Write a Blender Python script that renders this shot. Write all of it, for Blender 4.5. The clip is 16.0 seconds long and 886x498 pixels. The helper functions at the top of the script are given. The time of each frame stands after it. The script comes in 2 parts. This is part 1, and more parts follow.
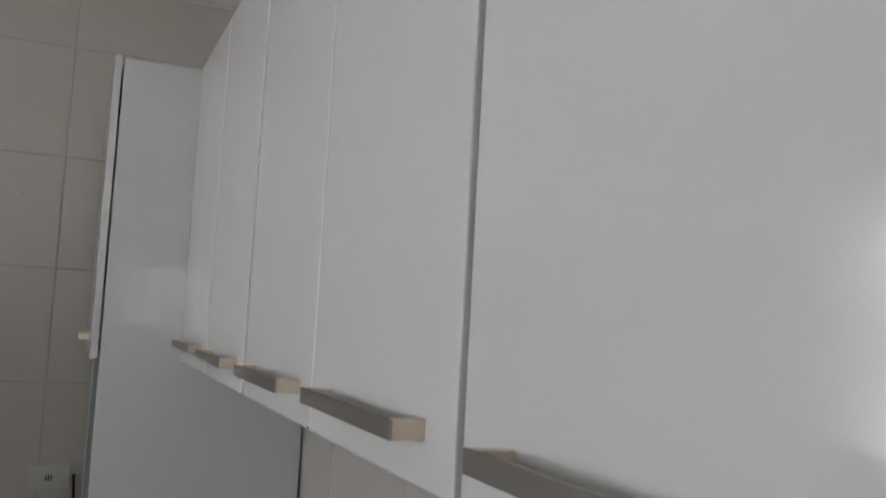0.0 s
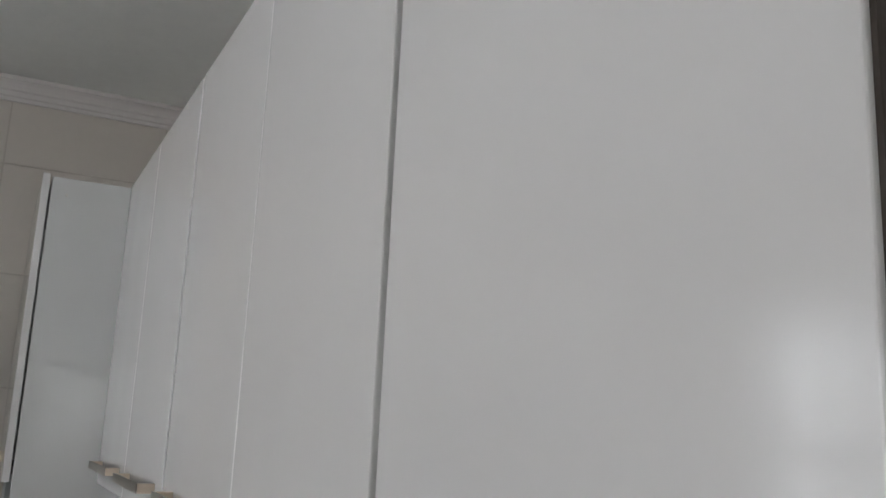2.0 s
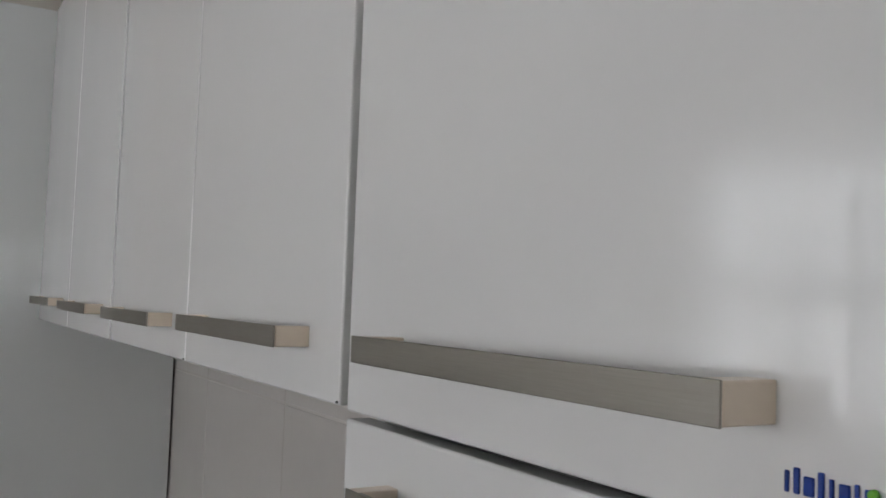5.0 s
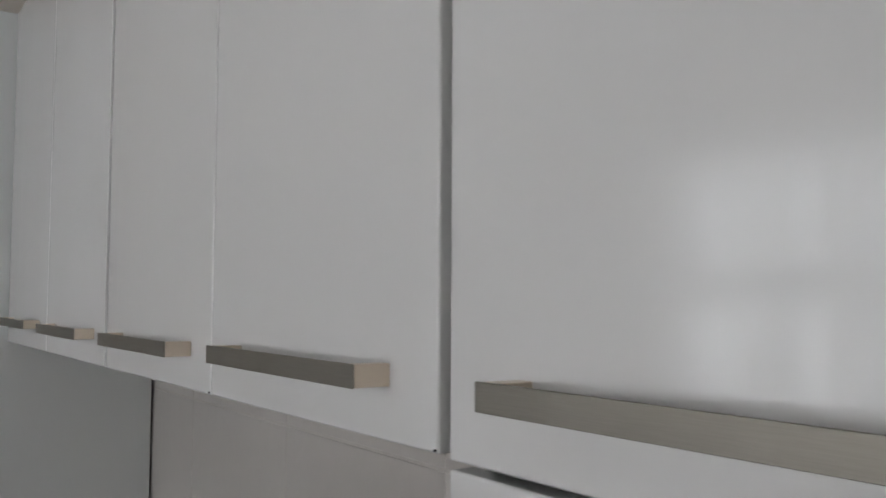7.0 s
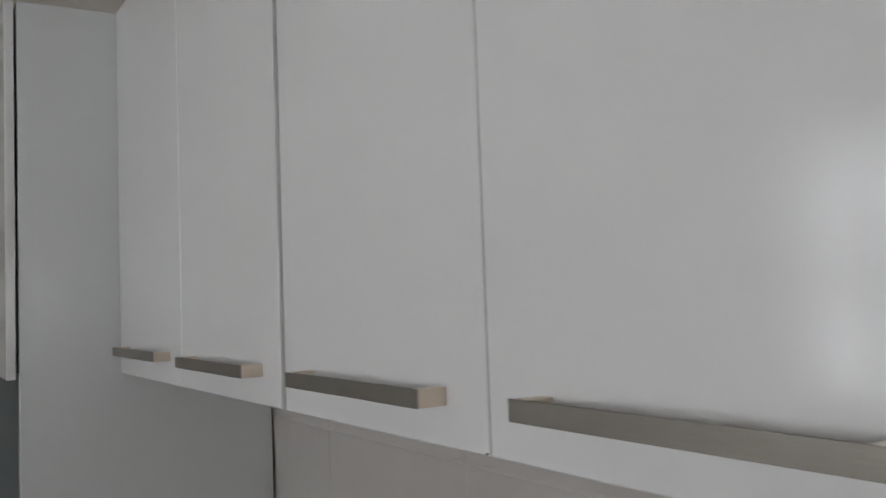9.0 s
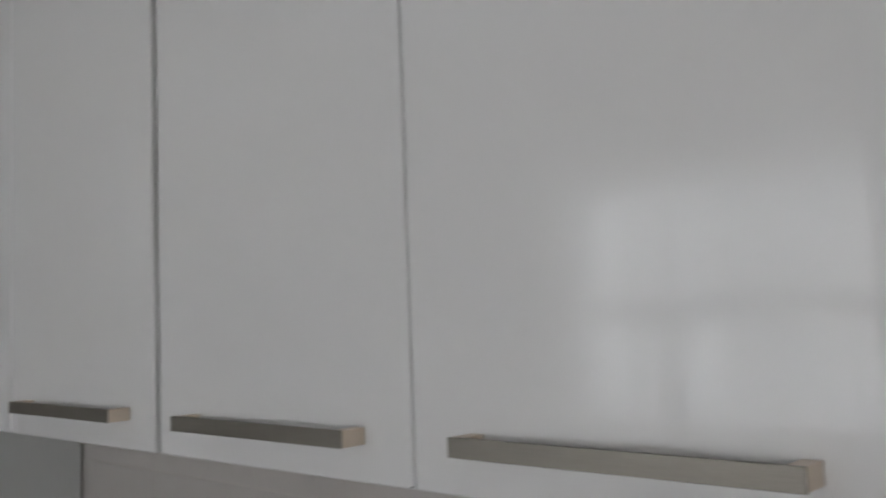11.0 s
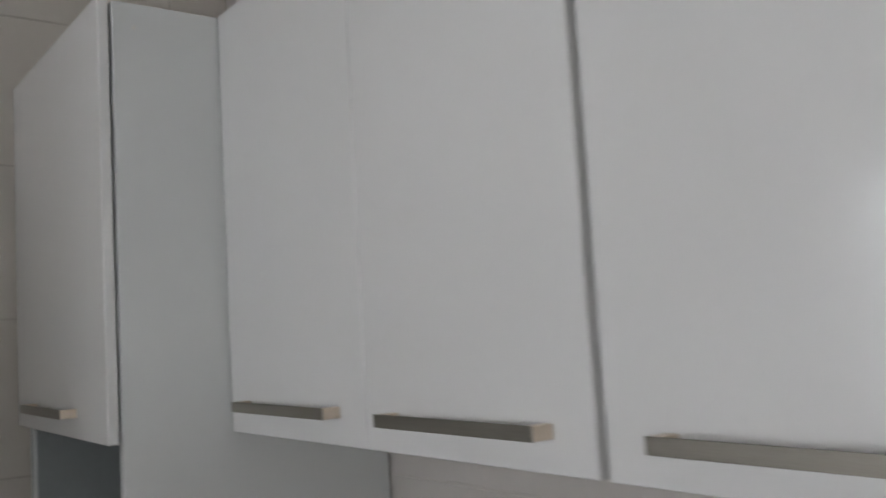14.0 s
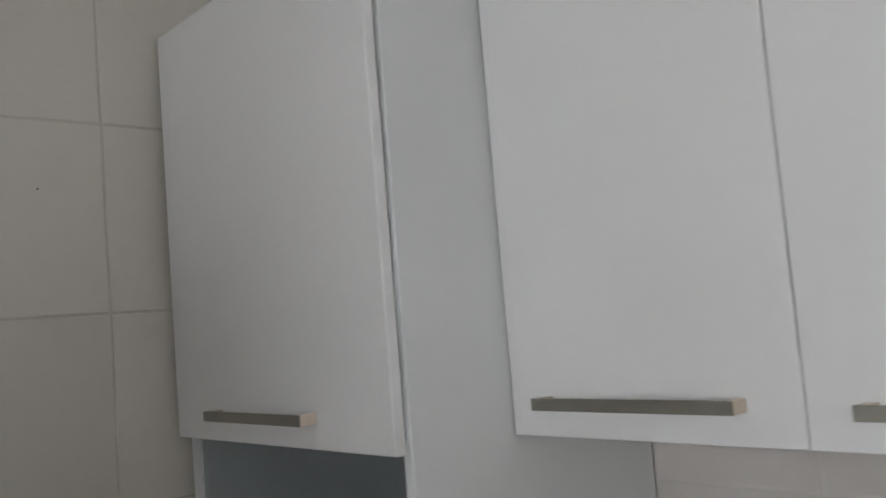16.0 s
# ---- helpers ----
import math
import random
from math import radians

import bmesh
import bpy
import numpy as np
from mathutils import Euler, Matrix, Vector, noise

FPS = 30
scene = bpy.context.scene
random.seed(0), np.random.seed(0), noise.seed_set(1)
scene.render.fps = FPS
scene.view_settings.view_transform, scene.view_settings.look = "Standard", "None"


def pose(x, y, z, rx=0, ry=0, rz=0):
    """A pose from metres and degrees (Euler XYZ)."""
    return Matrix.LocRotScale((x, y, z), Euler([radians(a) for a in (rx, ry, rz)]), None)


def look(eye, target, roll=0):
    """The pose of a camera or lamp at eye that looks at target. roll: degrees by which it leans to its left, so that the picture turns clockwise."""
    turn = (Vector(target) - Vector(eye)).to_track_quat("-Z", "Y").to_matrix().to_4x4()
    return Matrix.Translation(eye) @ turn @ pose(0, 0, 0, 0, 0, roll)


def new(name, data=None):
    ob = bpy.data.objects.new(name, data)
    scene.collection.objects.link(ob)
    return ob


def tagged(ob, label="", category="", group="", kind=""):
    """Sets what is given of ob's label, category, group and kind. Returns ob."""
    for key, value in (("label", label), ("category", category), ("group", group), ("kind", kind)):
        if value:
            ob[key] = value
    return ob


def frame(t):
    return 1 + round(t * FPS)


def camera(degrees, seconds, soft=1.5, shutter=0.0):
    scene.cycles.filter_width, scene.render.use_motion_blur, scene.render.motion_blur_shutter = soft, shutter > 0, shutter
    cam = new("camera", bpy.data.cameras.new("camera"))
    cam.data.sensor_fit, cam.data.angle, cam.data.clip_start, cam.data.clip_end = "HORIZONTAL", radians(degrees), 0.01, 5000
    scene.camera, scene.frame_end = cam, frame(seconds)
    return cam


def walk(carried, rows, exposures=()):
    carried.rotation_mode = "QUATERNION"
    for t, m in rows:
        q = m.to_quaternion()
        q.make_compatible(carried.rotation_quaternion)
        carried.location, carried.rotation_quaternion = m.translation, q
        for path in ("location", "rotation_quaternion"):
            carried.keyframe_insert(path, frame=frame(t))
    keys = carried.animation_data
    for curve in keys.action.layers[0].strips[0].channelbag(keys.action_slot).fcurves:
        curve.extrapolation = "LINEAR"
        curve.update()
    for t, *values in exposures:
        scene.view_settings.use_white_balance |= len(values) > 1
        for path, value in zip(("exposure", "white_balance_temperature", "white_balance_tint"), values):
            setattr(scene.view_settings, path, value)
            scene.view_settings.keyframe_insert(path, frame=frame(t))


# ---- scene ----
cam = camera(52.8, 16.0, 1.5, 0.5)
PATH = [
    (0, (0.94, -0.245, 1.57), (-0.902, 0.515, 1.735), 3.1),
    (0.5, (0.957, -0.258, 1.577), (-0.852, 0.543, 1.867), 3.4),
    (1, (0.983, -0.256, 1.585), (-0.801, 0.569, 1.954), 3.1),
    (1.5, (1.0, -0.255, 1.591), (-0.767, 0.592, 1.99), 2.8),
    (2, (0.989, -0.249, 1.592), (-0.764, 0.622, 1.997), 2.5),
    (2.5, (0.985, -0.248, 1.584), (-0.758, 0.644, 1.993), 2.3),
    (3, (0.964, -0.237, 1.563), (-0.773, 0.686, 1.921), 2.0),
    (3.5, (0.953, -0.232, 1.542), (-0.79, 0.716, 1.791), 1.8),
    (4, (0.951, -0.23, 1.517), (-0.798, 0.727, 1.672), 1.7),
    (6.5, (0.86, -0.29, 1.534), (-0.8, 0.82, 1.656), 1.3),
    (7, (0.827, -0.296, 1.54), (-0.826, 0.825, 1.654), 0.3),
    (7.5, (0.778, -0.314, 1.55), (-0.886, 0.789, 1.666), 0.4),
    (8, (0.699, -0.327, 1.557), (-0.979, 0.756, 1.666), 0.4),
    (8.5, (0.612, -0.329, 1.571), (-1.081, 0.731, 1.679), -1.6),
    (8.7, (0.574, -0.345, 1.566), (-1.122, 0.709, 1.681), -1.9),
    (10.8, (0.51, -0.532, 1.589), (-0.901, 0.879, 1.716), -2.2),
    (11, (0.524, -0.53, 1.588), (-0.819, 0.944, 1.745), -2.1),
    (11.5, (0.543, -0.522, 1.596), (-0.723, 1.013, 1.802), -2.0),
    (12, (0.545, -0.509, 1.615), (-0.706, 1.04, 1.803), -3.4),
    (12.5, (0.518, -0.526, 1.596), (-0.724, 1.027, 1.81), -3.0),
    (13, (0.462, -0.568, 1.596), (-0.886, 0.897, 1.789), -3.5),
    (13.5, (0.358, -0.597, 1.574), (-1.158, 0.692, 1.767), -2.5),
    (14, (0.169, -0.6, 1.595), (-1.418, 0.603, 1.772), -3.4),
    (14.5, (0.007, -0.617, 1.603), (-1.637, 0.503, 1.808), -3.6),
    (15, (-0.116, -0.648, 1.596), (-1.769, 0.46, 1.795), -3.9),
    (15.5, (-0.222, -0.786, 1.617), (-1.79, 0.441, 1.803), -4.6),
    (16, (-0.354, -0.855, 1.604), (-1.852, 0.459, 1.771), -4.7),
]
walk(cam, [(t, look(eye, target, roll)) for t, eye, target, roll in PATH], exposures=[(0.0, -0.24), (2.0, -0.21), (4.0, -0.22), (6.5, -0.32), (8.5, -0.3), (11.0, -0.47), (13.0, -0.4), (14.5, -0.05), (16.0, 0.1)])

# ---- light ----
world = bpy.data.worlds.new("sky")
world.use_nodes = True
scene.world = world
wn = world.node_tree.nodes
sky = wn.new("ShaderNodeTexSky")
sky.sky_type = 'NISHITA'
sky.sun_disc = False
sky.sun_elevation, sky.sun_rotation = radians(50), radians(0)
world.node_tree.links.new(sky.outputs[0], wn["Background"].inputs[0])
wn["Background"].inputs[1].default_value = 0.1

# daylight in the window's opening
def window_light(eye, target, width, height, watts, colour):
    lamp = bpy.data.lights.new("window_daylight", 'AREA')
    lamp.shape, lamp.size, lamp.size_y = 'RECTANGLE', width, height
    lamp.energy, lamp.color = watts, colour
    new("window_daylight", lamp).matrix_world = look(eye, target)


window_light((-0.78, -2.30, 1.58), (-0.78, 0.0, 1.58), 1.4, 1.1, 38.0, (0.955, 0.965, 1.0))
window_light((0.65, -2.30, 1.55), (0.65, 0.0, 1.55), 0.75, 0.9, 17.0, (0.975, 0.97, 1.0))
window_light((3.35, -1.40, 1.60), (0.0, -1.40, 1.60), 1.4, 1.2, 7.5, (0.955, 0.967, 1.0))
window_light((3.35, -0.375, 1.66), (0.0, -0.375, 1.66), 0.66, 0.56, 4.2, (0.955, 0.98, 1.0))


# ---- materials ----
def material(name, colour, rough=0.5, metal=0.0, grain=0.03, scale=8.0, bump=0.0, bump_scale=60.0, stretch=(1, 1, 1), vary=0.0, spec=0.5, rough_vary=0.0, coat=0.0, warp=0.0):
    m = bpy.data.materials.new(name)
    m.use_nodes = True
    n, l = m.node_tree.nodes, m.node_tree.links
    b = n["Principled BSDF"]
    b.inputs["Roughness"].default_value = rough
    b.inputs["Metallic"].default_value = metal
    b.inputs["Specular IOR Level"].default_value = spec
    b.inputs["Coat Weight"].default_value = coat
    b.inputs["Coat Roughness"].default_value = 0.05
    co = n.new("ShaderNodeTexCoord")
    mp = n.new("ShaderNodeMapping")
    mp.inputs["Scale"].default_value = stretch
    l.new(co.outputs["Object"], mp.inputs[0])
    fine, broad = n.new("ShaderNodeTexNoise"), n.new("ShaderNodeTexNoise")
    fine.inputs["Scale"].default_value, fine.inputs["Detail"].default_value = scale * 9, 6
    broad.inputs["Scale"].default_value, broad.inputs["Detail"].default_value = scale, 3
    l.new(mp.outputs[0], fine.inputs[0])
    l.new(mp.outputs[0], broad.inputs[0])
    add = n.new("ShaderNodeMath")
    add.operation = 'ADD'
    l.new(fine.outputs[0], add.inputs[0])
    l.new(broad.outputs[0], add.inputs[1])
    ramp = n.new("ShaderNodeMapRange")
    ramp.inputs[1].default_value, ramp.inputs[2].default_value = 0.6, 1.4
    ramp.inputs[3].default_value, ramp.inputs[4].default_value = 1 - grain, 1 + grain
    l.new(add.outputs[0], ramp.inputs[0])
    value = ramp.outputs[0]
    if vary:
        info = n.new("ShaderNodeObjectInfo")
        r2 = n.new("ShaderNodeMapRange")
        r2.inputs[3].default_value, r2.inputs[4].default_value = 1 - vary, 1 + vary
        l.new(info.outputs["Random"], r2.inputs[0])
        mul = n.new("ShaderNodeMath")
        mul.operation = 'MULTIPLY'
        l.new(value, mul.inputs[0])
        l.new(r2.outputs[0], mul.inputs[1])
        value = mul.outputs[0]
    tint = n.new("ShaderNodeVectorMath")
    tint.operation = 'SCALE'
    tint.inputs[0].default_value = colour
    l.new(value, tint.inputs["Scale"])
    l.new(tint.outputs[0], b.inputs["Base Color"])
    if rough_vary:
        r3 = n.new("ShaderNodeMapRange")
        r3.inputs[1].default_value, r3.inputs[2].default_value = 0.3, 0.7
        r3.inputs[3].default_value, r3.inputs[4].default_value = max(0.0, rough - rough_vary), rough + rough_vary
        l.new(broad.outputs[0], r3.inputs[0])
        l.new(r3.outputs[0], b.inputs["Roughness"])
    if bump:
        nb = n.new("ShaderNodeTexNoise")
        nb.inputs["Scale"].default_value, nb.inputs["Detail"].default_value = bump_scale, 1
        l.new(mp.outputs[0], nb.inputs[0])
        bp = n.new("ShaderNodeBump")
        bp.inputs["Strength"].default_value, bp.inputs["Distance"].default_value = 1.0, bump
        l.new(nb.outputs[0], bp.inputs["Height"])
        l.new(bp.outputs[0], b.inputs["Normal"])
        if warp:  # boards are never quite flat: slow bends over a hand's width
            nw, bw = n.new("ShaderNodeTexNoise"), n.new("ShaderNodeBump")
            nw.inputs["Scale"].default_value, nw.inputs["Detail"].default_value = 5.0, 1
            bw.inputs["Strength"].default_value, bw.inputs["Distance"].default_value = 1.0, warp
            l.new(mp.outputs[0], nw.inputs[0])
            l.new(nw.outputs[0], bw.inputs["Height"])
            l.new(bw.outputs[0], bp.inputs["Normal"])
    return m


LACQUER = material("gloss_white_lacquer", (0.80, 0.795, 0.79), 0.02, grain=0.006, scale=1.5, bump=0.000010, bump_scale=75, stretch=(1, 1, 0.5), rough_vary=0.006, spec=0.5, warp=0.0006)
# Lacquer toned darker and greener: shade on the side panel put into the colour.
PANEL_SHADED = material("gloss_white_panel_shaded", (0.728, 0.743, 0.738), 0.025, grain=0.006, scale=1.5, bump=0.000010, bump_scale=75, stretch=(1, 1, 0.5), rough_vary=0.006, spec=0.5, warp=0.0006)
CARCASS = material("white_melamine", (0.74, 0.73, 0.72), 0.3, grain=0.02, bump=0.0001, bump_scale=300)
# Niche panels: the shade inside is put into this grey.
NICHE_SHADE = material("melamine_greyed_for_shade", (0.40, 0.43, 0.44), 0.45, grain=0.04, bump=0.0001, bump_scale=250)
CAP = material("satin_champagne_metal", (0.74, 0.635, 0.52), 0.28, 0.5, grain=0.04, scale=20, bump=0.00003, bump_scale=200)
NICKEL = material("brushed_champagne_nickel", (0.31, 0.287, 0.252), 0.44, 0.75, grain=0.08, scale=6, bump=0.00004, bump_scale=90, stretch=(1, 30, 30), rough_vary=0.06)
TILE = material("beige_wall_tile", (0.67, 0.624, 0.568), 0.30, grain=0.02, scale=5, bump=0.00015, bump_scale=8, vary=0.02, rough_vary=0.03)
PALE_TILE = material("pale_wall_tile", (0.63, 0.595, 0.565), 0.28, grain=0.02, scale=5, vary=0.012)
GROUT_PALE = material("beige_grout", (0.66, 0.625, 0.59), 0.8, grain=0.05, scale=12)
GROUT = material("grey_grout", (0.595, 0.548, 0.495), 0.9, grain=0.12, scale=12, bump=0.001, bump_scale=180)
CEILING = material("matt_ceiling_paint", (0.83, 0.84, 0.815), 0.8, grain=0.03, scale=3, bump=0.0006, bump_scale=90)
PLASTER = material("white_plaster_moulding", (0.74, 0.71, 0.69), 0.7, grain=0.03, scale=6, bump=0.0005, bump_scale=120)
WALLPAINT = material("cream_wall_tile_field", (0.66, 0.625, 0.575), 0.45, grain=0.05, scale=4, bump=0.0006, bump_scale=40)
FLOOR = material("porcelain_floor_tile", (0.27, 0.25, 0.23), 0.3, grain=0.08, scale=4, bump=0.0003, bump_scale=30, vary=0.04)
DARK_BROWN = material("dark_brown_side", (0.055, 0.042, 0.034), 0.45, grain=0.3, scale=5, stretch=(6, 6, 0.6), bump=0.0003, bump_scale=60)
BLACK = material("black_rubber", (0.015, 0.015, 0.016), 0.55, grain=0.1)
PLASTIC = material("white_plastic", (0.72, 0.71, 0.67), 0.35, grain=0.03)
CHROME = material("chrome", (0.55, 0.56, 0.57), 0.12, 1.0, grain=0.03)
STONE = material("grey_granite", (0.20, 0.19, 0.185), 0.25, grain=0.5, scale=40, bump=0.0001)
STEEL = material("dark_grey_enamel", (0.10, 0.097, 0.094), 0.3, 0.2, grain=0.03, scale=3, bump=0.00005, bump_scale=140, rough_vary=0.04)
ALU = material("white_aluminium", (0.62, 0.62, 0.62), 0.4, grain=0.04)
BLUE = material("blue_enamel", (0.01, 0.04, 0.26), 0.25, grain=0.05)
GREEN = material("green_enamel", (0.13, 0.42, 0.03), 0.25, grain=0.05)
ORANGE = material("orange_plastic", (0.75, 0.28, 0.08), 0.35, grain=0.05)


def glass_material():
    m = bpy.data.materials.new("window_glass")
    m.use_nodes = True
    b = m.node_tree.nodes["Principled BSDF"]
    b.inputs["Transmission Weight"].default_value = 1.0
    b.inputs["Roughness"].default_value = 0.0
    b.inputs["IOR"].default_value = 1.02
    return m


def sheer_material():
    """Thin voile: light passes straight through the weave and is scattered by the threads; gathers are denser."""
    m = bpy.data.materials.new("sheer_voile")
    m.use_nodes = True
    n, l = m.node_tree.nodes, m.node_tree.links
    n.remove(n["Principled BSDF"])
    out = n["Material Output"]
    clear, scat, diff = n.new("ShaderNodeBsdfTransparent"), n.new("ShaderNodeBsdfTranslucent"), n.new("ShaderNodeBsdfDiffuse")
    scat.inputs[0].default_value = (0.85, 0.87, 0.88, 1)
    diff.inputs[0].default_value = (0.75, 0.76, 0.76, 1)
    cloth = n.new("ShaderNodeMixShader")
    cloth.inputs[0].default_value = 0.45
    l.new(scat.outputs[0], cloth.inputs[1])
    l.new(diff.outputs[0], cloth.inputs[2])
    co, mp, nz = n.new("ShaderNodeTexCoord"), n.new("ShaderNodeMapping"), n.new("ShaderNodeTexNoise")
    mp.inputs["Scale"].default_value = (22, 0, 0.35)
    nz.inputs["Scale"].default_value, nz.inputs["Detail"].default_value = 1.0, 4
    l.new(co.outputs["Object"], mp.inputs[0])
    l.new(mp.outputs[0], nz.inputs[0])
    rg = n.new("ShaderNodeMapRange")
    rg.inputs[1].default_value, rg.inputs[2].default_value = 0.38, 0.60
    rg.inputs[3].default_value, rg.inputs[4].default_value = 0.62, 0.95
    l.new(nz.outputs[0], rg.inputs[0])
    mix = n.new("ShaderNodeMixShader")
    l.new(rg.outputs[0], mix.inputs[0])
    l.new(clear.outputs[0], mix.inputs[1])
    l.new(cloth.outputs[0], mix.inputs[2])
    l.new(mix.outputs[0], out.inputs[0])
    return m


GLASS, SHEER = glass_material(), sheer_material()


# ---- mesh helpers ----
def box_bm(bm, x0, x1, y0, y1, z0, z1, bevel=0.0, segments=2):
    made = bmesh.ops.create_cube(bm, size=1.0, matrix=Matrix.LocRotScale(((x0 + x1) / 2, (y0 + y1) / 2, (z0 + z1) / 2), None, (x1 - x0, y1 - y0, z1 - z0)))
    if bevel:
        edges = {e for v in made["verts"] for e in v.link_edges}
        bmesh.ops.bevel(bm, geom=list(edges), offset=bevel, segments=segments, profile=0.5, affect='EDGES')
    return bm


def box(x0, x1, y0, y1, z0, z1, bevel=0.0, segments=2):
    return box_bm(bmesh.new(), x0, x1, y0, y1, z0, z1, bevel, segments)


def tube_bm(bm, points, radius, sides=12):
    """A round bar along points."""
    rings = []
    for i, p in enumerate(points):
        a, b = Vector(points[max(i - 1, 0)]), Vector(points[min(i + 1, len(points) - 1)])
        q = (b - a).to_track_quat('Z', 'Y')
        rings.append([bm.verts.new(Vector(p) + q @ Vector((radius * math.cos(2 * math.pi * k / sides), radius * math.sin(2 * math.pi * k / sides), 0))) for k in range(sides)])
    for r, s in zip(rings, rings[1:]):
        for k in range(sides):
            bm.faces.new((r[k], r[(k + 1) % sides], s[(k + 1) % sides], s[k]))
    bm.faces.new(rings[0][::-1])
    bm.faces.new(rings[-1])
    return bm


def lathe_bm(bm, profile, centre, sides=24):
    rings = [[bm.verts.new((centre[0] + r * math.cos(2 * math.pi * k / sides), centre[1] + r * math.sin(2 * math.pi * k / sides), centre[2] + z)) for k in range(sides)] for r, z in profile]
    for r, s in zip(rings, rings[1:]):
        for k in range(sides):
            bm.faces.new((r[k], r[(k + 1) % sides], s[(k + 1) % sides], s[k]))
    bm.faces.new(rings[0][::-1])
    bm.faces.new(rings[-1])
    return bm


def finish(ob_name, bm, mat, smooth=False):
    bmesh.ops.recalc_face_normals(bm, faces=bm.faces)
    me = bpy.data.meshes.new(ob_name)
    bm.to_mesh(me)
    bm.free()
    me.materials.append(mat)
    if smooth:
        me.shade_smooth()
        me.set_sharp_from_angle(angle=radians(50))
    return new(ob_name, me)


def part(name, bm, mat, parent, label="", smooth=False):
    ob = finish(name, bm, mat, smooth)
    ob.parent = parent
    ob.matrix_parent_inverse = parent.matrix_world.inverted()
    if label:
        tagged(ob, label=label)
    return ob


def thing(name, at, label, category, group=""):
    ob = new(name)
    ob.empty_display_size = 0.1
    ob.matrix_world = Matrix.Translation(at)
    return tagged(ob, label, category, group)


def structure(name, bm, mat, label, category):
    return tagged(finish(name, bm, mat), label, category, kind="structure")


# ---- the room ----
XL, XR, YB, YW, ZC = -1.86, 3.2, 0.305, -2.15, 2.575
WIN = (-1.31, -0.24, 1.175, 2.05)
T = 0.12
structure("floor", box(XL - T, XR + T, YW - T, YB + T, -0.08, 0.0), FLOOR, "grey beige porcelain floor of the kitchen", "floor")
structure("ceiling", box(XL - T, XR + T, YW - T, YB + T, ZC, ZC + 0.1), CEILING, "flat matt light grey painted ceiling", "ceiling")
wall_left = structure("wall_left", box(XL - T, XL - 0.0015, YW - T, YB + T, 0, ZC), GROUT, "tiled end wall beside the tall cabinet", "wall")
wall_back = structure("wall_back", box(XL - 0.0015, XR + 0.004, YB + 0.001, YB + T, 0, ZC), GROUT_PALE, "tiled wall behind the hanging cabinets", "wall")
WIN2, WIN3, WIN4 = (0.36, 0.94, 1.20, 1.88), (-2.02, -0.78, 1.10, 2.05), (-0.69, -0.06, 1.42, 1.90)


def wall_with_holes(name, low, high, holes, place, label):
    """A thick wall along u with rectangular openings (u0, u1, z0, z1) right through it."""
    bm, u = bmesh.new(), low
    for u0, u1, z0, z1 in holes:
        box_bm(bm, *place(u, u0), 0, ZC)
        box_bm(bm, *place(u0, u1), 0, z0)
        box_bm(bm, *place(u0, u1), z1, ZC)
        u = u1
    box_bm(bm, *place(u, high), 0, ZC)
    return structure(name, bm, WALLPAINT, label, "wall")


wall_with_holes("wall_right", YW - T, YB + T, [WIN3, WIN4], lambda a, c: (XR + 0.004, XR + T, a, c), "cream end wall with a wide window")
wall_with_holes("wall_window", XL - 0.004, XR + 0.004, [WIN, WIN2], lambda a, c: (a, c, YW - T, YW), "cream wall with windows over the sink counter")


# Added half-height wall out of view; it cuts low light from the end window.
structure("wall_light_block", box(1.45, 1.57, YW + 0.002, -0.50, 0, 1.62), WALLPAINT, "unseen cream half-height wall added to shade the lower left", "wall")


def cornice(name, a, b, inward):
    """Stepped plaster moulding from a to b along a wall; inward is the unit way into the room."""
    profile = [(0.0, 0.066), (0.0, 0.0), (0.010, 0.0), (0.010, 0.010), (0.016, 0.014), (0.019, 0.026), (0.026, 0.030), (0.028, 0.036), (0.036, 0.046), (0.044, 0.052), (0.050, 0.054), (0.050, 0.066)]
    bm = bmesh.new()
    ends = []
    for p in (a, b):
        ends.append([bm.verts.new((p[0] + inward[0] * d, p[1] + inward[1] * d, ZC - 0.067 + z)) for d, z in profile])
    k = len(profile)
    for i in range(k):
        bm.faces.new((ends[0][i], ends[0][(i + 1) % k], ends[1][(i + 1) % k], ends[1][i]))
    bm.faces.new(ends[0][::-1])
    bm.faces.new(ends[1])
    return structure(name, bm, PLASTER, "stepped white plaster ceiling moulding", "moulding")


cornice("trim_left", (XL, YW), (XL, YB), (1, 0))
cornice("trim_back", (XL + 0.05, YB), (XR, YB), (0, -1))
cornice("trim_right", (XR, YW), (XR, YB - 0.05), (-1, 0))
cornice("trim_window", (XL + 0.05, YW), (XR - 0.05, YW), (0, 1))

# window with a transom, glass and daylight behind
window = new("window_1")
window.matrix_world = Matrix.Translation(((WIN[0] + WIN[1]) / 2, YW - 0.06, WIN[2]))
tagged(window, "white aluminium kitchen window with a transom over the sink", "window", kind="structure")
wx0, wx1, wz0, wz1 = WIN
fr = bmesh.new()
for x0, x1, z0, z1 in ((wx0, wx0 + 0.05, wz0, wz1), (wx1 - 0.05, wx1, wz0, wz1), (wx0 + 0.05, wx1 - 0.05, wz0, wz0 + 0.05), (wx0 + 0.05, wx1 - 0.05, wz1 - 0.05, wz1)):
    box_bm(fr, x0, x1, YW - 0.09, YW - 0.04, z0, z1, 0.003, 1)
part("window_frame", fr, ALU, window)
part("transom", box(wx0 + 0.05, wx1 - 0.05, YW - 0.085, YW - 0.045, 1.55, 1.635, 0.003, 1), ALU, window)
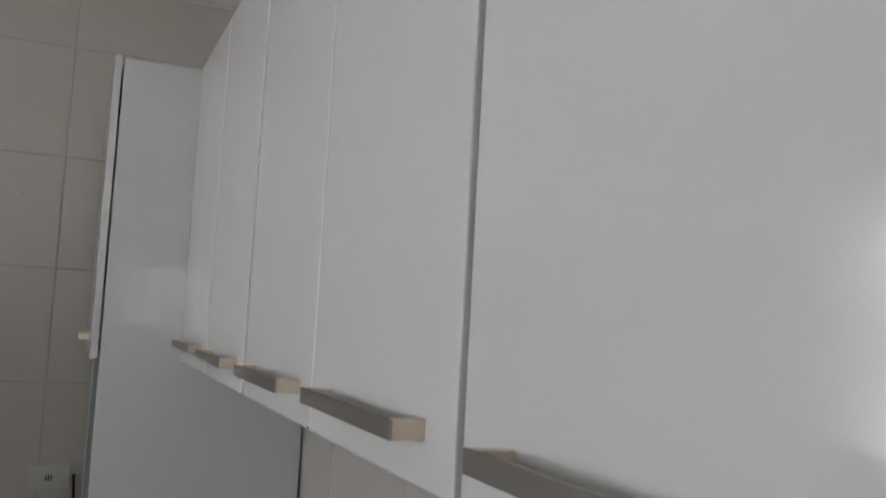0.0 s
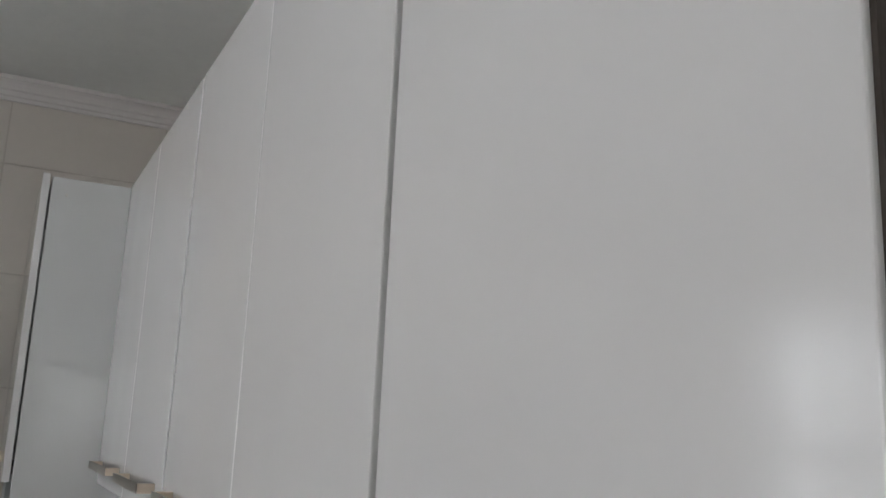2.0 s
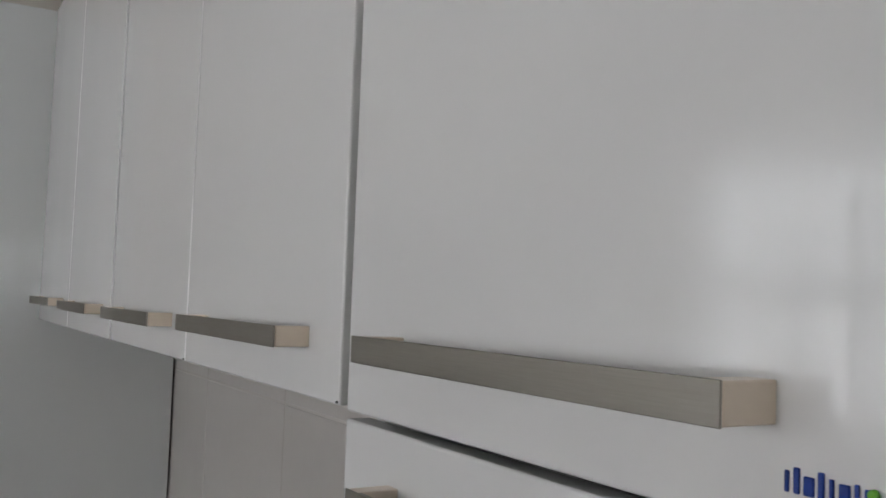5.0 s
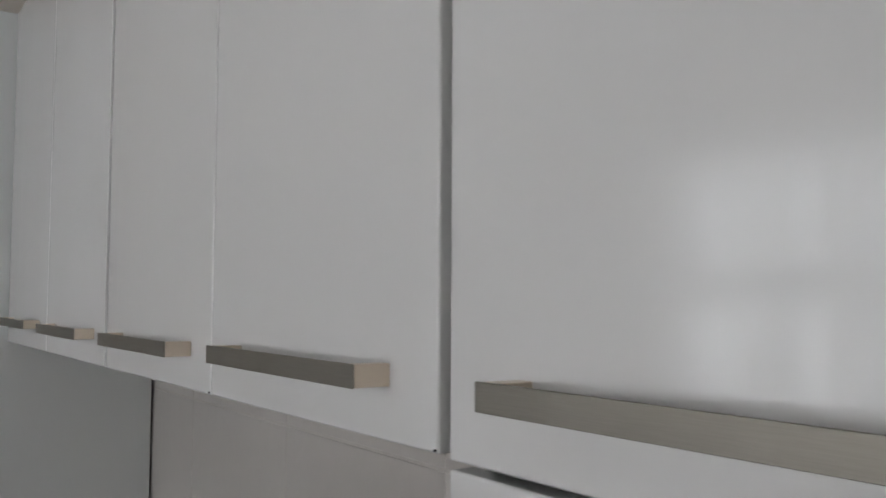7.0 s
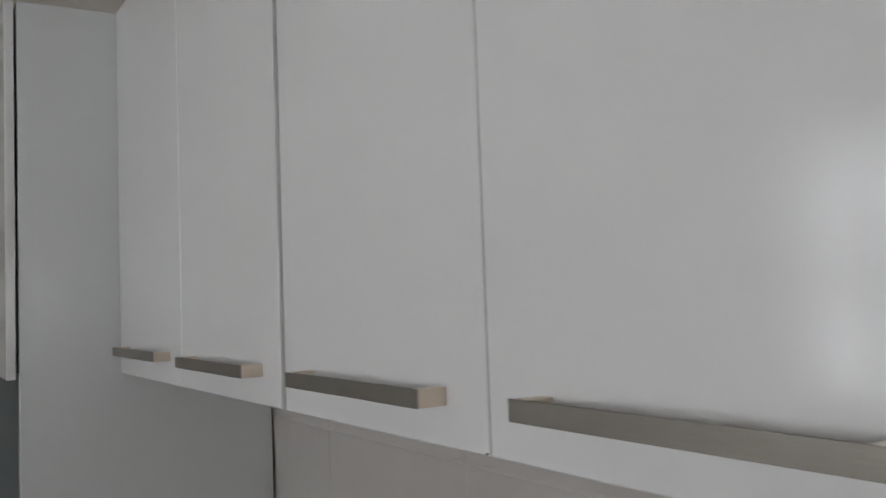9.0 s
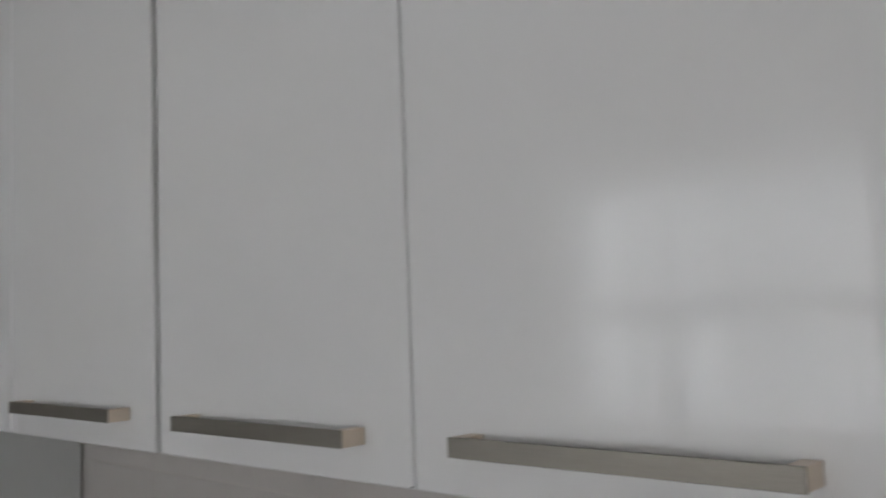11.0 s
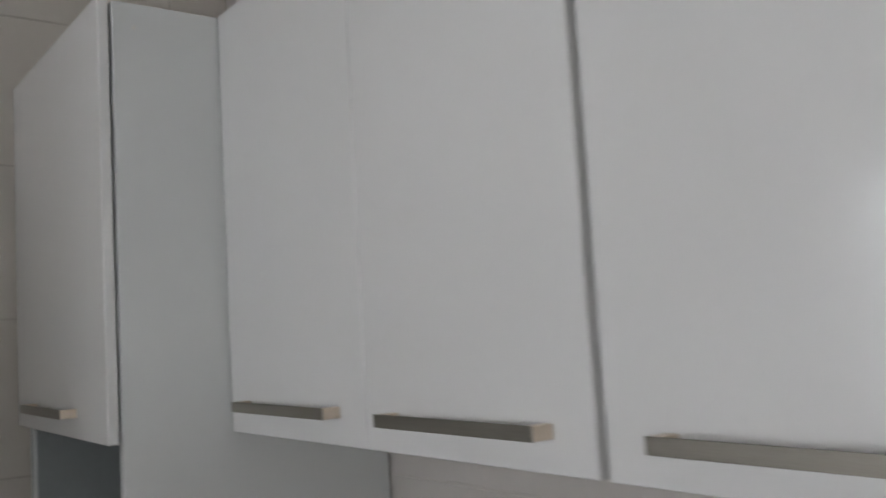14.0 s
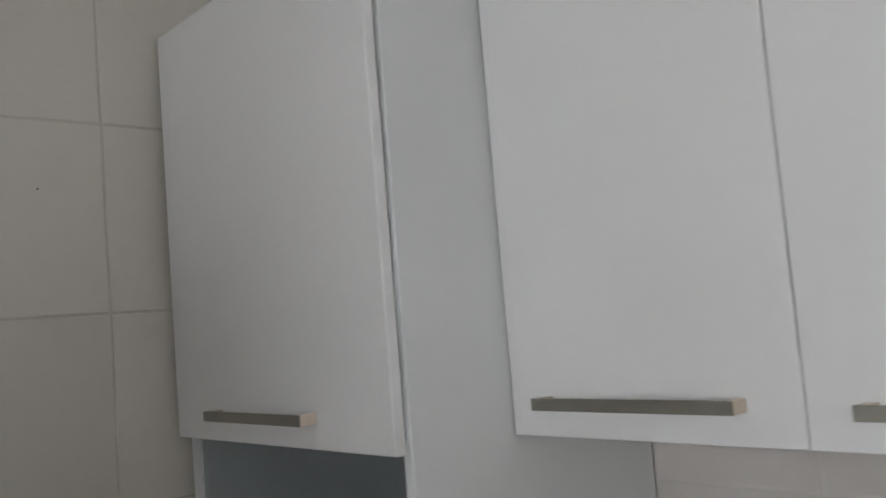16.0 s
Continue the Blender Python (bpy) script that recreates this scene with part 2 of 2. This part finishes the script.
for x in (wx0 + 0.36, wx0 + 0.71):
    part("mullion", box(x - 0.018, x + 0.018, YW - 0.08, YW - 0.05, wz0 + 0.05, wz1 - 0.05, 0.003, 1), ALU, window)
pane = part("pane", box(wx0 + 0.05, wx1 - 0.05, YW - 0.068, YW - 0.064, wz0 + 0.05, wz1 - 0.05), GLASS, window)
pane.visible_shadow = False
part("window_sill", box(wx0 - 0.03, wx1 + 0.03, YW - 0.04, YW + 0.02, wz0 - 0.03, wz0 - 0.002, 0.004), STONE, window, "grey granite sill")


def plain_window(name, hole, place, label, bars, posts):
    """A barred window in another opening; place turns (u0, u1, depth0, depth1) into x and y."""
    u0, u1, z0, z1 = hole
    w = new(name)
    x0, x1, y0, y1 = place(u0, u1, 0.0, 0.05)
    w.matrix_world = Matrix.Translation(((x0 + x1) / 2, (y0 + y1) / 2, z0))
    tagged(w, label, "window", kind="structure")
    bm = bmesh.new()
    for a, c, d, e in ((u0, u0 + 0.04, z0, z1), (u1 - 0.04, u1, z0, z1), (u0 + 0.04, u1 - 0.04, z0, z0 + 0.04), (u0 + 0.04, u1 - 0.04, z1 - 0.04, z1)):
        box_bm(bm, *place(a, c, 0.0, 0.05), d, e, 0.003, 1)
    part("window_frame", bm, ALU, w)
    for z in bars:
        part("bar", box(*place(u0 + 0.04, u1 - 0.04, 0.01, 0.035), z - 0.018, z + 0.018, 0.003, 1), ALU, w)
    for u in posts:
        part("mullion", box(*place(u - 0.02, u + 0.02, 0.005, 0.045), z0 + 0.04, z1 - 0.04, 0.003, 1), ALU, w)
    glass = part("pane", box(*place(u0 + 0.04, u1 - 0.04, 0.046, 0.049), z0 + 0.04, z1 - 0.04), GLASS, w)
    glass.visible_shadow = False


plain_window("window_2", WIN2, lambda a, c, d, e: (a, c, YW - 0.04 - e, YW - 0.04 - d), "white barred window beside the curtained one", (1.44, 1.66), ())
plain_window("window_3", WIN3, lambda a, c, d, e: (XR + 0.04 + d, XR + 0.04 + e, a, c), "wide white window at the end of the kitchen", (1.52,), (-1.60, -1.20))
plain_window("window_4", WIN4, lambda a, c, d, e: (XR + 0.04 + d, XR + 0.04 + e, a, c), "small white barred window near the cabinet wall", (1.56,), (-0.53, -0.38, -0.22))

# sheer curtain on a rod, in two panels that meet in tight folds
def curtain_panel(x0, x1, gather, hem, seed):
    """Cloth hanging in folds from x0 to x1; the folds tighten towards the edge x0 or x1 (gather 0 or 1), and the hem waves."""
    bm, grid, cols = bmesh.new(), [], 260
    for k in range(9):
        z = hem + (2.125 - hem) * k / 8
        drop, line = (2.125 - z) / 0.9, []
        for i in range(cols + 1):
            u = i / cols
            near = u if gather else 1 - u
            turn = 46 * u + 30 * (near ** 3) * (1 if gather else -1) + 1.7 * math.sin(u * 9 + seed) + 0.5 * drop * math.sin(u * 14 + seed)
            fold = (0.011 + 0.012 * near) * math.sin(turn) + 0.006 * math.sin(turn * 2.3 + seed)
            sway = 0.010 * drop * math.sin(5 * z + seed + 3 * u)
            wave = (0.013 * math.sin(u * 19 + seed) + 0.009 * math.sin(u * 47)) * max(0.0, 1 - k / 2)
            line.append(bm.verts.new((x0 + (x1 - x0) * u + sway, YW + 0.055 + fold * (0.55 + 0.45 * drop), z + wave)))
        grid.append(line)
    for r, t in zip(grid, grid[1:]):
        for i in range(cols):
            bm.faces.new((r[i], r[i + 1], t[i + 1], t[i]))
    return bm


curtain = thing("curtain", (-0.8, YW + 0.05, 1.15), "white sheer curtain hanging in soft folds over the window", "curtain")
part("cloth", curtain_panel(-1.55, -0.66, 1, 1.232, 0.4), SHEER, curtain, smooth=True)
part("cloth", curtain_panel(-0.70, -0.06, 0, 1.243, 2.1), SHEER, curtain, smooth=True)
rod = bmesh.new()
tube_bm(rod, [(-1.65, YW + 0.05, 2.135), (0.05, YW + 0.05, 2.135)], 0.009)
for x in (-1.62, 0.02):
    box_bm(rod, x - 0.008, x + 0.008, YW, YW + 0.045, 2.125, 2.145, 0.002, 1)
tagged(finish("curtain_rod", rod, ALU, True), "thin white metal curtain rod above the window", "curtain rod")

# sink counter under the window
counter = thing("sink_counter", (-0.2, -1.85, 0.0), "grey granite sink counter on white base cabinets under the window", "counter")
part("countertop", box(-1.04, 0.6, YW + 0.003, -1.56, 0.93, 0.965, 0.004), STONE, counter)
part("plinth", box(-1.03, 0.58, YW + 0.01, -1.66, 0.0, 0.1), CARCASS, counter)
part("body", box(-1.03, 0.59, YW + 0.01, -1.60, 0.101, 0.929), CARCASS, counter)
for i in range(4):
    x = -1.028 + i * 0.403
    d = part("door", box(x, x + 0.398, -1.598, -1.58, 0.11, 0.92, 0.003), LACQUER, counter, "glossy white base cabinet door")
    part("handle", box(x + 0.06, x + 0.33, -1.579, -1.553, 0.86, 0.875, 0.001, 1), NICKEL, d)

FX, FY = -0.85, -2.065
tap = thing("faucet", (FX, FY, 0.965), "chrome gooseneck kitchen faucet on the granite counter", "faucet")
neck = [(FX, FY, 0.985 + 0.051 * i) for i in range(8)]
neck += [(FX, FY + 0.06 - 0.06 * math.cos(a), 1.342 + 0.055 * math.sin(a)) for a in [math.pi * k / 12 for k in range(1, 13)]]
neck += [(FX, FY + 0.12, 1.30), (FX, FY + 0.12, 1.275)]
part("spout", tube_bm(bmesh.new(), neck, 0.0135), CHROME, tap, smooth=True)
part("base", lathe_bm(bmesh.new(), [(0.027, 0), (0.027, 0.02), (0.018, 0.03), (0.016, 0.05)], (FX, FY, 0.965)), CHROME, tap, smooth=True)
part("lever", tube_bm(bmesh.new(), [(FX + 0.018, FY, 1.05), (FX + 0.05, FY + 0.01, 1.07), (FX + 0.08, FY + 0.015, 1.10)], 0.006), CHROME, tap, smooth=True)
cleaner = thing("cleaner_bottle", (-0.40, -2.04, 0.965), "orange plastic cleaner bottle standing below the curtain", "bottle")
part("bottle", lathe_bm(bmesh.new(), [(0.030, 0), (0.034, 0.01), (0.034, 0.19), (0.022, 0.235), (0.012, 0.25)], (-0.40, -2.04, 0.965)), ORANGE, cleaner, smooth=True)
part("cap", lathe_bm(bmesh.new(), [(0.015, 0.2505), (0.015, 0.285), (0.012, 0.29)], (-0.40, -2.04, 0.965), 16), PLASTIC, cleaner, smooth=True)
soap = thing("soap_bottle", (-0.99, -2.03, 0.965), "dark plastic soap bottle with a pump beside the faucet", "bottle")
part("bottle", lathe_bm(bmesh.new(), [(0.026, 0), (0.028, 0.01), (0.028, 0.17), (0.02, 0.2), (0.011, 0.21), (0.011, 0.23)], (-0.99, -2.03, 0.965)), STONE, soap, smooth=True)
part("pump", tube_bm(bmesh.new(), [(-0.99, -2.03, 1.195), (-0.99, -2.03, 1.285), (-0.99, -1.99, 1.288)], 0.006), BLACK, soap, smooth=True)


# refrigerator in the corner between the end wall and the sink counter
FR = (-1.815, -1.115, -1.735, -1.075)
fridge = thing("refrigerator", (-1.465, -1.4, 0.0), "tall dark grey two-door refrigerator in the corner beside the sink", "refrigerator")
part("body", box(FR[0], FR[1] - 0.06, FR[2], FR[3], 0.03, 1.80, 0.012, 3), STEEL, fridge, smooth=True)
part("top_cover", box(FR[0] + 0.01, FR[1] - 0.065, FR[2] + 0.01, FR[3] - 0.01, 1.8005, 1.815, 0.006, 2), STEEL, fridge)
for z0, z1, h0, h1 in ((0.06, 1.255, 0.78, 1.21), (1.265, 1.80, 1.31, 1.60)):
    leaf = part("door", box(FR[1] - 0.055, FR[1], FR[2], FR[3], z0, z1, 0.012, 3), STEEL, fridge, smooth=True)
    grip = tube_bm(bmesh.new(), [(FR[1], FR[2] + 0.05, h0), (FR[1] + 0.035, FR[2] + 0.05, h0 + 0.02), (FR[1] + 0.035, FR[2] + 0.05, h1 - 0.02), (FR[1], FR[2] + 0.05, h1)], 0.009)
    part("handle", grip, CHROME, leaf, "slim chrome bar handle", smooth=True)
for x in (FR[0] + 0.06, FR[1] - 0.12):
    for y in (FR[2] + 0.06, FR[3] - 0.06):
        part("foot", lathe_bm(bmesh.new(), [(0.018, 0.0), (0.018, 0.02), (0.012, 0.0305)], (x, y, 0.0), 12), BLACK, fridge)


# ---- cabinet kinds ----
def handle_bm(x0, x1, y, z1):
    """Flat bar pull with two square legs, standing 27 mm off the front at y."""
    bm = bmesh.new()
    z0 = z1 - 0.0155
    box_bm(bm, x0, x1, y - 0.0275, y - 0.0263, z0, z1, 0.0003, 1)
    box_bm(bm, x0 + 0.0135, x1 - 0.0135, y - 0.0264, y - 0.0232, z0 + 0.0003, z1 - 0.0003, 0.0004, 1)
    return bm


def leg_bm(x0, x1, y, z1):
    return box(x0, x1, y - 0.0258, y, z1 - 0.0151, z1 - 0.0004, 0.0005, 1)


def door_with_handle(unit, x0, x1, y, z0, z1, hx0, hx1, hz, thick=0.018):
    d = part("door", box(x0, x1, y, y + thick, z0, z1, 0.0019, 3), LACQUER, unit, "glossy white lacquered door")
    part("handle", handle_bm(hx0, hx1, y, hz), NICKEL, d, "brushed champagne nickel bar handle")
    part("handle_leg", leg_bm(hx0 + 0.0003, hx0 + 0.013, y, hz), CAP, d, "satin beige metal leg of the handle")
    part("handle_leg", leg_bm(hx1 - 0.013, hx1 - 0.0003, y, hz), CAP, d, "satin beige metal leg of the handle")
    return d


def dot(name, x, y, z, way, radius, mat, parent):
    """A small round cap standing on a face; way is the outward axis."""
    bm = bmesh.new()
    lathe_bm(bm, [(radius, 0.0), (radius, 0.0012), (radius * 0.8, 0.0018)], (0, 0, 0), 12)
    bmesh.ops.transform(bm, matrix=Vector(way).to_track_quat('Z', 'Y').to_matrix().to_4x4(), verts=bm.verts)
    bmesh.ops.translate(bm, vec=(x, y, z), verts=bm.verts)
    return part(name, bm, mat, parent)


Z0, Z1 = 1.449, 2.141


def wall_cabinet(x0, x1, doors, label):
    """Hanging unit with two doors; doors: left and right edge, handle's two ends."""
    unit = thing("wall_cabinet", ((x0 + x1) / 2, YB, Z0), label, "kitchen cabinet", "hanging kitchen cabinets")
    yf = 0.024
    part("side_panel", box(x0, x0 + 0.015, yf, YB, Z0 + 0.002, Z1 - 0.002), CARCASS, unit)
    part("side_panel", box(x1 - 0.015, x1, yf, YB, Z0 + 0.002, Z1 - 0.002), CARCASS, unit)
    part("bottom_panel", box(x0 + 0.015, x1 - 0.015, yf, YB, Z0 + 0.002, Z0 + 0.017), CARCASS, unit)
    part("top_panel", box(x0 + 0.015, x1 - 0.015, yf, YB, Z1 - 0.017, Z1 - 0.002), CARCASS, unit)
    part("back_panel", box(x0 + 0.015, x1 - 0.015, YB - 0.006, YB - 0.001, Z0 + 0.017, Z1 - 0.017), CARCASS, unit)
    part("shelf", box(x0 + 0.015, x1 - 0.015, 0.05, YB - 0.006, 1.78, 1.795), CARCASS, unit)
    for a, b, h0, h1, hz in doors:
        door_with_handle(unit, a, b, 0.0, Z0, Z1, h0, h1, hz)
    return unit


pair_a = wall_cabinet(-1.2145, -0.4050, [(-1.213, -0.8038, -1.153, -0.867, 1.501), (-0.8020, -0.4095, -0.743, -0.465, 1.4985)], "glossy white two-door hanging cabinet next to the deep tall cabinet")
pair_b = wall_cabinet(-0.4015, 0.3895, [(-0.397, -0.0010, -0.329, -0.058, 1.4975), (0.0012, 0.386, 0.063, 0.331, 1.4995)], "glossy white two-door hanging cabinet above the tiled wall")
dot("screw_cap", -0.4075, 0.0241, 1.478, (0, -1, 0), 0.0022, BLACK, pair_a)
# Tiny black dots at the lower right door corners.
for x in (0.3840, -0.0028):
    dot("corner_dot", x, 0.0003, 1.4512, (0, -1, 0), 0.0008, BLACK, pair_b)

# tall cabinet at the near end of the row
near = thing("tall_cabinet", (0.598, 0.15, 0.0), "glossy white tall cabinet with two stacked doors and dark side", "kitchen cabinet")
part("side_panel", box(0.3935, 0.408, 0.024, YB, 0.0, Z1 - 0.002), CARCASS, near)
# Right side is coloured dark brown, unlike the white left one.
part("side_panel", box(0.785, 0.803, 0.0035, YB, 0.0, Z1), DARK_BROWN, near, "dark brown side panel")
part("top_panel", box(0.408, 0.785, 0.0225, YB, Z1 - 0.017, Z1 - 0.002), CARCASS, near)
part("back_panel", box(0.408, 0.785, YB - 0.006, YB - 0.001, 0.1, Z1 - 0.017), CARCASS, near)
part("plinth", box(0.408, 0.785, 0.05, 0.065, 0.0, 0.1), CARCASS, near)
for z in (0.10, 0.72, 1.40):
    part("shelf", box(0.408, 0.785, 0.034, YB - 0.006, z, z + 0.015), CARCASS, near)
up = door_with_handle(near, 0.398, 0.8005, 0.0, 1.4475, Z1, 0.460, 0.7335, 1.499)
door_with_handle(near, 0.398, 0.8005, 0.0, 0.745, 1.4425, 0.460, 0.7335, 1.412)
part("door", box(0.398, 0.8005, 0.0, 0.018, 0.10, 0.741, 0.0026, 3), LACQUER, near, "glossy white lacquered door")
# enamel badge drawn as plain shapes
for x, w, h in ((0, 0.0016, 0.0070), (0.0034, 0.0022, 0.0084), (0.0072, 0.0038, 0.0062), (0.0124, 0.0022, 0.0084), (0.0164, 0.0016, 0.0070), (0.0198, 0.0038, 0.0062), (0.0250, 0.0016, 0.0070), (0.0284, 0.0038, 0.0062)):
    part("badge_bar", box(0.737 + x, 0.737 + x + w, -0.0012, 0.0001, 1.4630, 1.4630 + h, 0.0005, 2), BLUE, up, "raised blue enamel bar of the badge")
dot("badge_dot", 0.7688, -0.0008, 1.4680, (0, -1, 0), 0.0018, GREEN, up)

# deep tall cabinet with the open niche
deep = thing("tall_cabinet", (-1.51, 0.05, 0.0), "deep glossy white tall cabinet with open niche beside tiled wall", "kitchen cabinet")
yd = -0.174
right_side = part("side_panel", box(-1.235, -1.217, yd, YB - 0.006, 0.0, 2.1405, 0.0015, 2), PANEL_SHADED, deep, "glossy white side panel, toned down for shade")
part("side_panel", box(-1.825, -1.797, yd, YB, 0.0, 2.1405, 0.0015, 2), PANEL_SHADED, deep, "glossy white side panel, toned down for shade")
part("top_panel", box(-1.797, -1.235, yd, YB, 2.122, 2.139), CARCASS, deep)
part("shelf", box(-1.797, -1.235, yd + 0.004, YB, 1.456, 1.472), CARCASS, deep)
part("shelf", box(-1.797, -1.235, yd + 0.004, YB, 0.96, 0.978), CARCASS, deep)
part("back_panel", box(-1.797, -1.235, YB - 0.008, YB - 0.002, 0.05, 2.122), NICHE_SHADE, deep, "back panel of the niche, greyed for the shade inside")
# Thin grey sheets over the inner sides stand in for shade there.
part("shade_lining", box(-1.241, -1.2352, yd + 0.006, YB - 0.008, 0.979, 1.455), NICHE_SHADE, deep)
part("shade_lining", box(-1.7968, -1.791, yd + 0.006, YB - 0.008, 0.979, 1.455), NICHE_SHADE, deep)
door_with_handle(deep, -1.827, -1.222, -0.195, 1.449, 2.148, -1.674, -1.391, 1.499, 0.0165)
low = door_with_handle(deep, -1.827, -1.222, -0.195, 0.06, 0.955, -1.674, -1.391, 0.915)
for z in (2.10,):
    dot("screw_cap", -1.217, -0.140, z, (1, 0, 0), 0.0035, PLASTIC, right_side)

# socket on the end wall and the cable beside it
socket = thing("wall_socket", (XL, -0.26, 1.04), "white plastic wall socket plate on the beige tiles", "socket")
part("plate", box(XL, XL + 0.008, -0.318, -0.204, 1.040, 1.108, 0.003, 2), PLASTIC, socket)
part("frame", box(XL + 0.0075, XL + 0.010, -0.290, -0.232, 1.052, 1.096, 0.001, 1), PLASTIC, socket)
slots = bmesh.new()
for y in (-0.268, -0.261, -0.254):
    box_bm(slots, XL + 0.0098, XL + 0.0106, y - 0.002, y + 0.002, 1.066, 1.082)
part("slot", slots, BLACK, socket)
cable = bmesh.new()
tube_bm(cable, [(XL + 0.012, -0.19, 1.06 - 0.06 * i + 0.0) if i else (XL + 0.02, -0.196, 1.085) for i in range(12)], 0.004, 8)
tagged(finish("power_cable", cable, BLACK, True), "thin black power cable hanging beside the socket", "cable")

# ---- wall tiles, one by one ----
TW, TH, J = 0.45, 0.325, 0.0045


def tiled(wall, spans_u, spans_z, place, mat):
    cache = {}
    for u0, u1 in spans_u:
        for z0, z1 in spans_z:
            key = (round(u1 - u0, 4), round(z1 - z0, 4))
            if key not in cache:
                bm = box(-key[0] / 2, key[0] / 2, -0.004, 0.0, -key[1] / 2, key[1] / 2, 0.0008, 1)
                bmesh.ops.recalc_face_normals(bm, faces=bm.faces)
                me = bpy.data.meshes.new("tile")
                bm.to_mesh(me)
                bm.free()
                me.materials.append(mat)
                cache[key] = me
            ob = new("tile", cache[key])
            ob.parent = wall
            ob.matrix_world = place((u0 + u1) / 2, (z0 + z1) / 2)


def spans(start, step, low, high):
    k = math.floor((low - start) / step)
    res = []
    while start + k * step < high - 0.01:
        a, b = max(low, start + k * step) + J / 2, min(high, start + (k + 1) * step) - J / 2
        if b - a > 0.01:
            res.append((a, b))
        k += 1
    return res


rows_of_tiles = spans(1.667, TH, 0.0, ZC - 0.06)
tiled(wall_left, spans(-0.290, TW, YW, YB), rows_of_tiles, lambda u, z: Matrix.Translation((XL - 0.004, u, z)) @ pose(0, 0, 0, 0, 0, 90), TILE)
tiled(wall_back, spans(-0.95, TW, XL, XR), spans(1.664, TH, 0.0, ZC - 0.06), lambda u, z: Matrix.Translation((u, YB + 0.004, z)), PALE_TILE)
dot("speck", XL, -0.398, 1.876, (1, 0, 0), 0.0016, BLACK, wall_left)
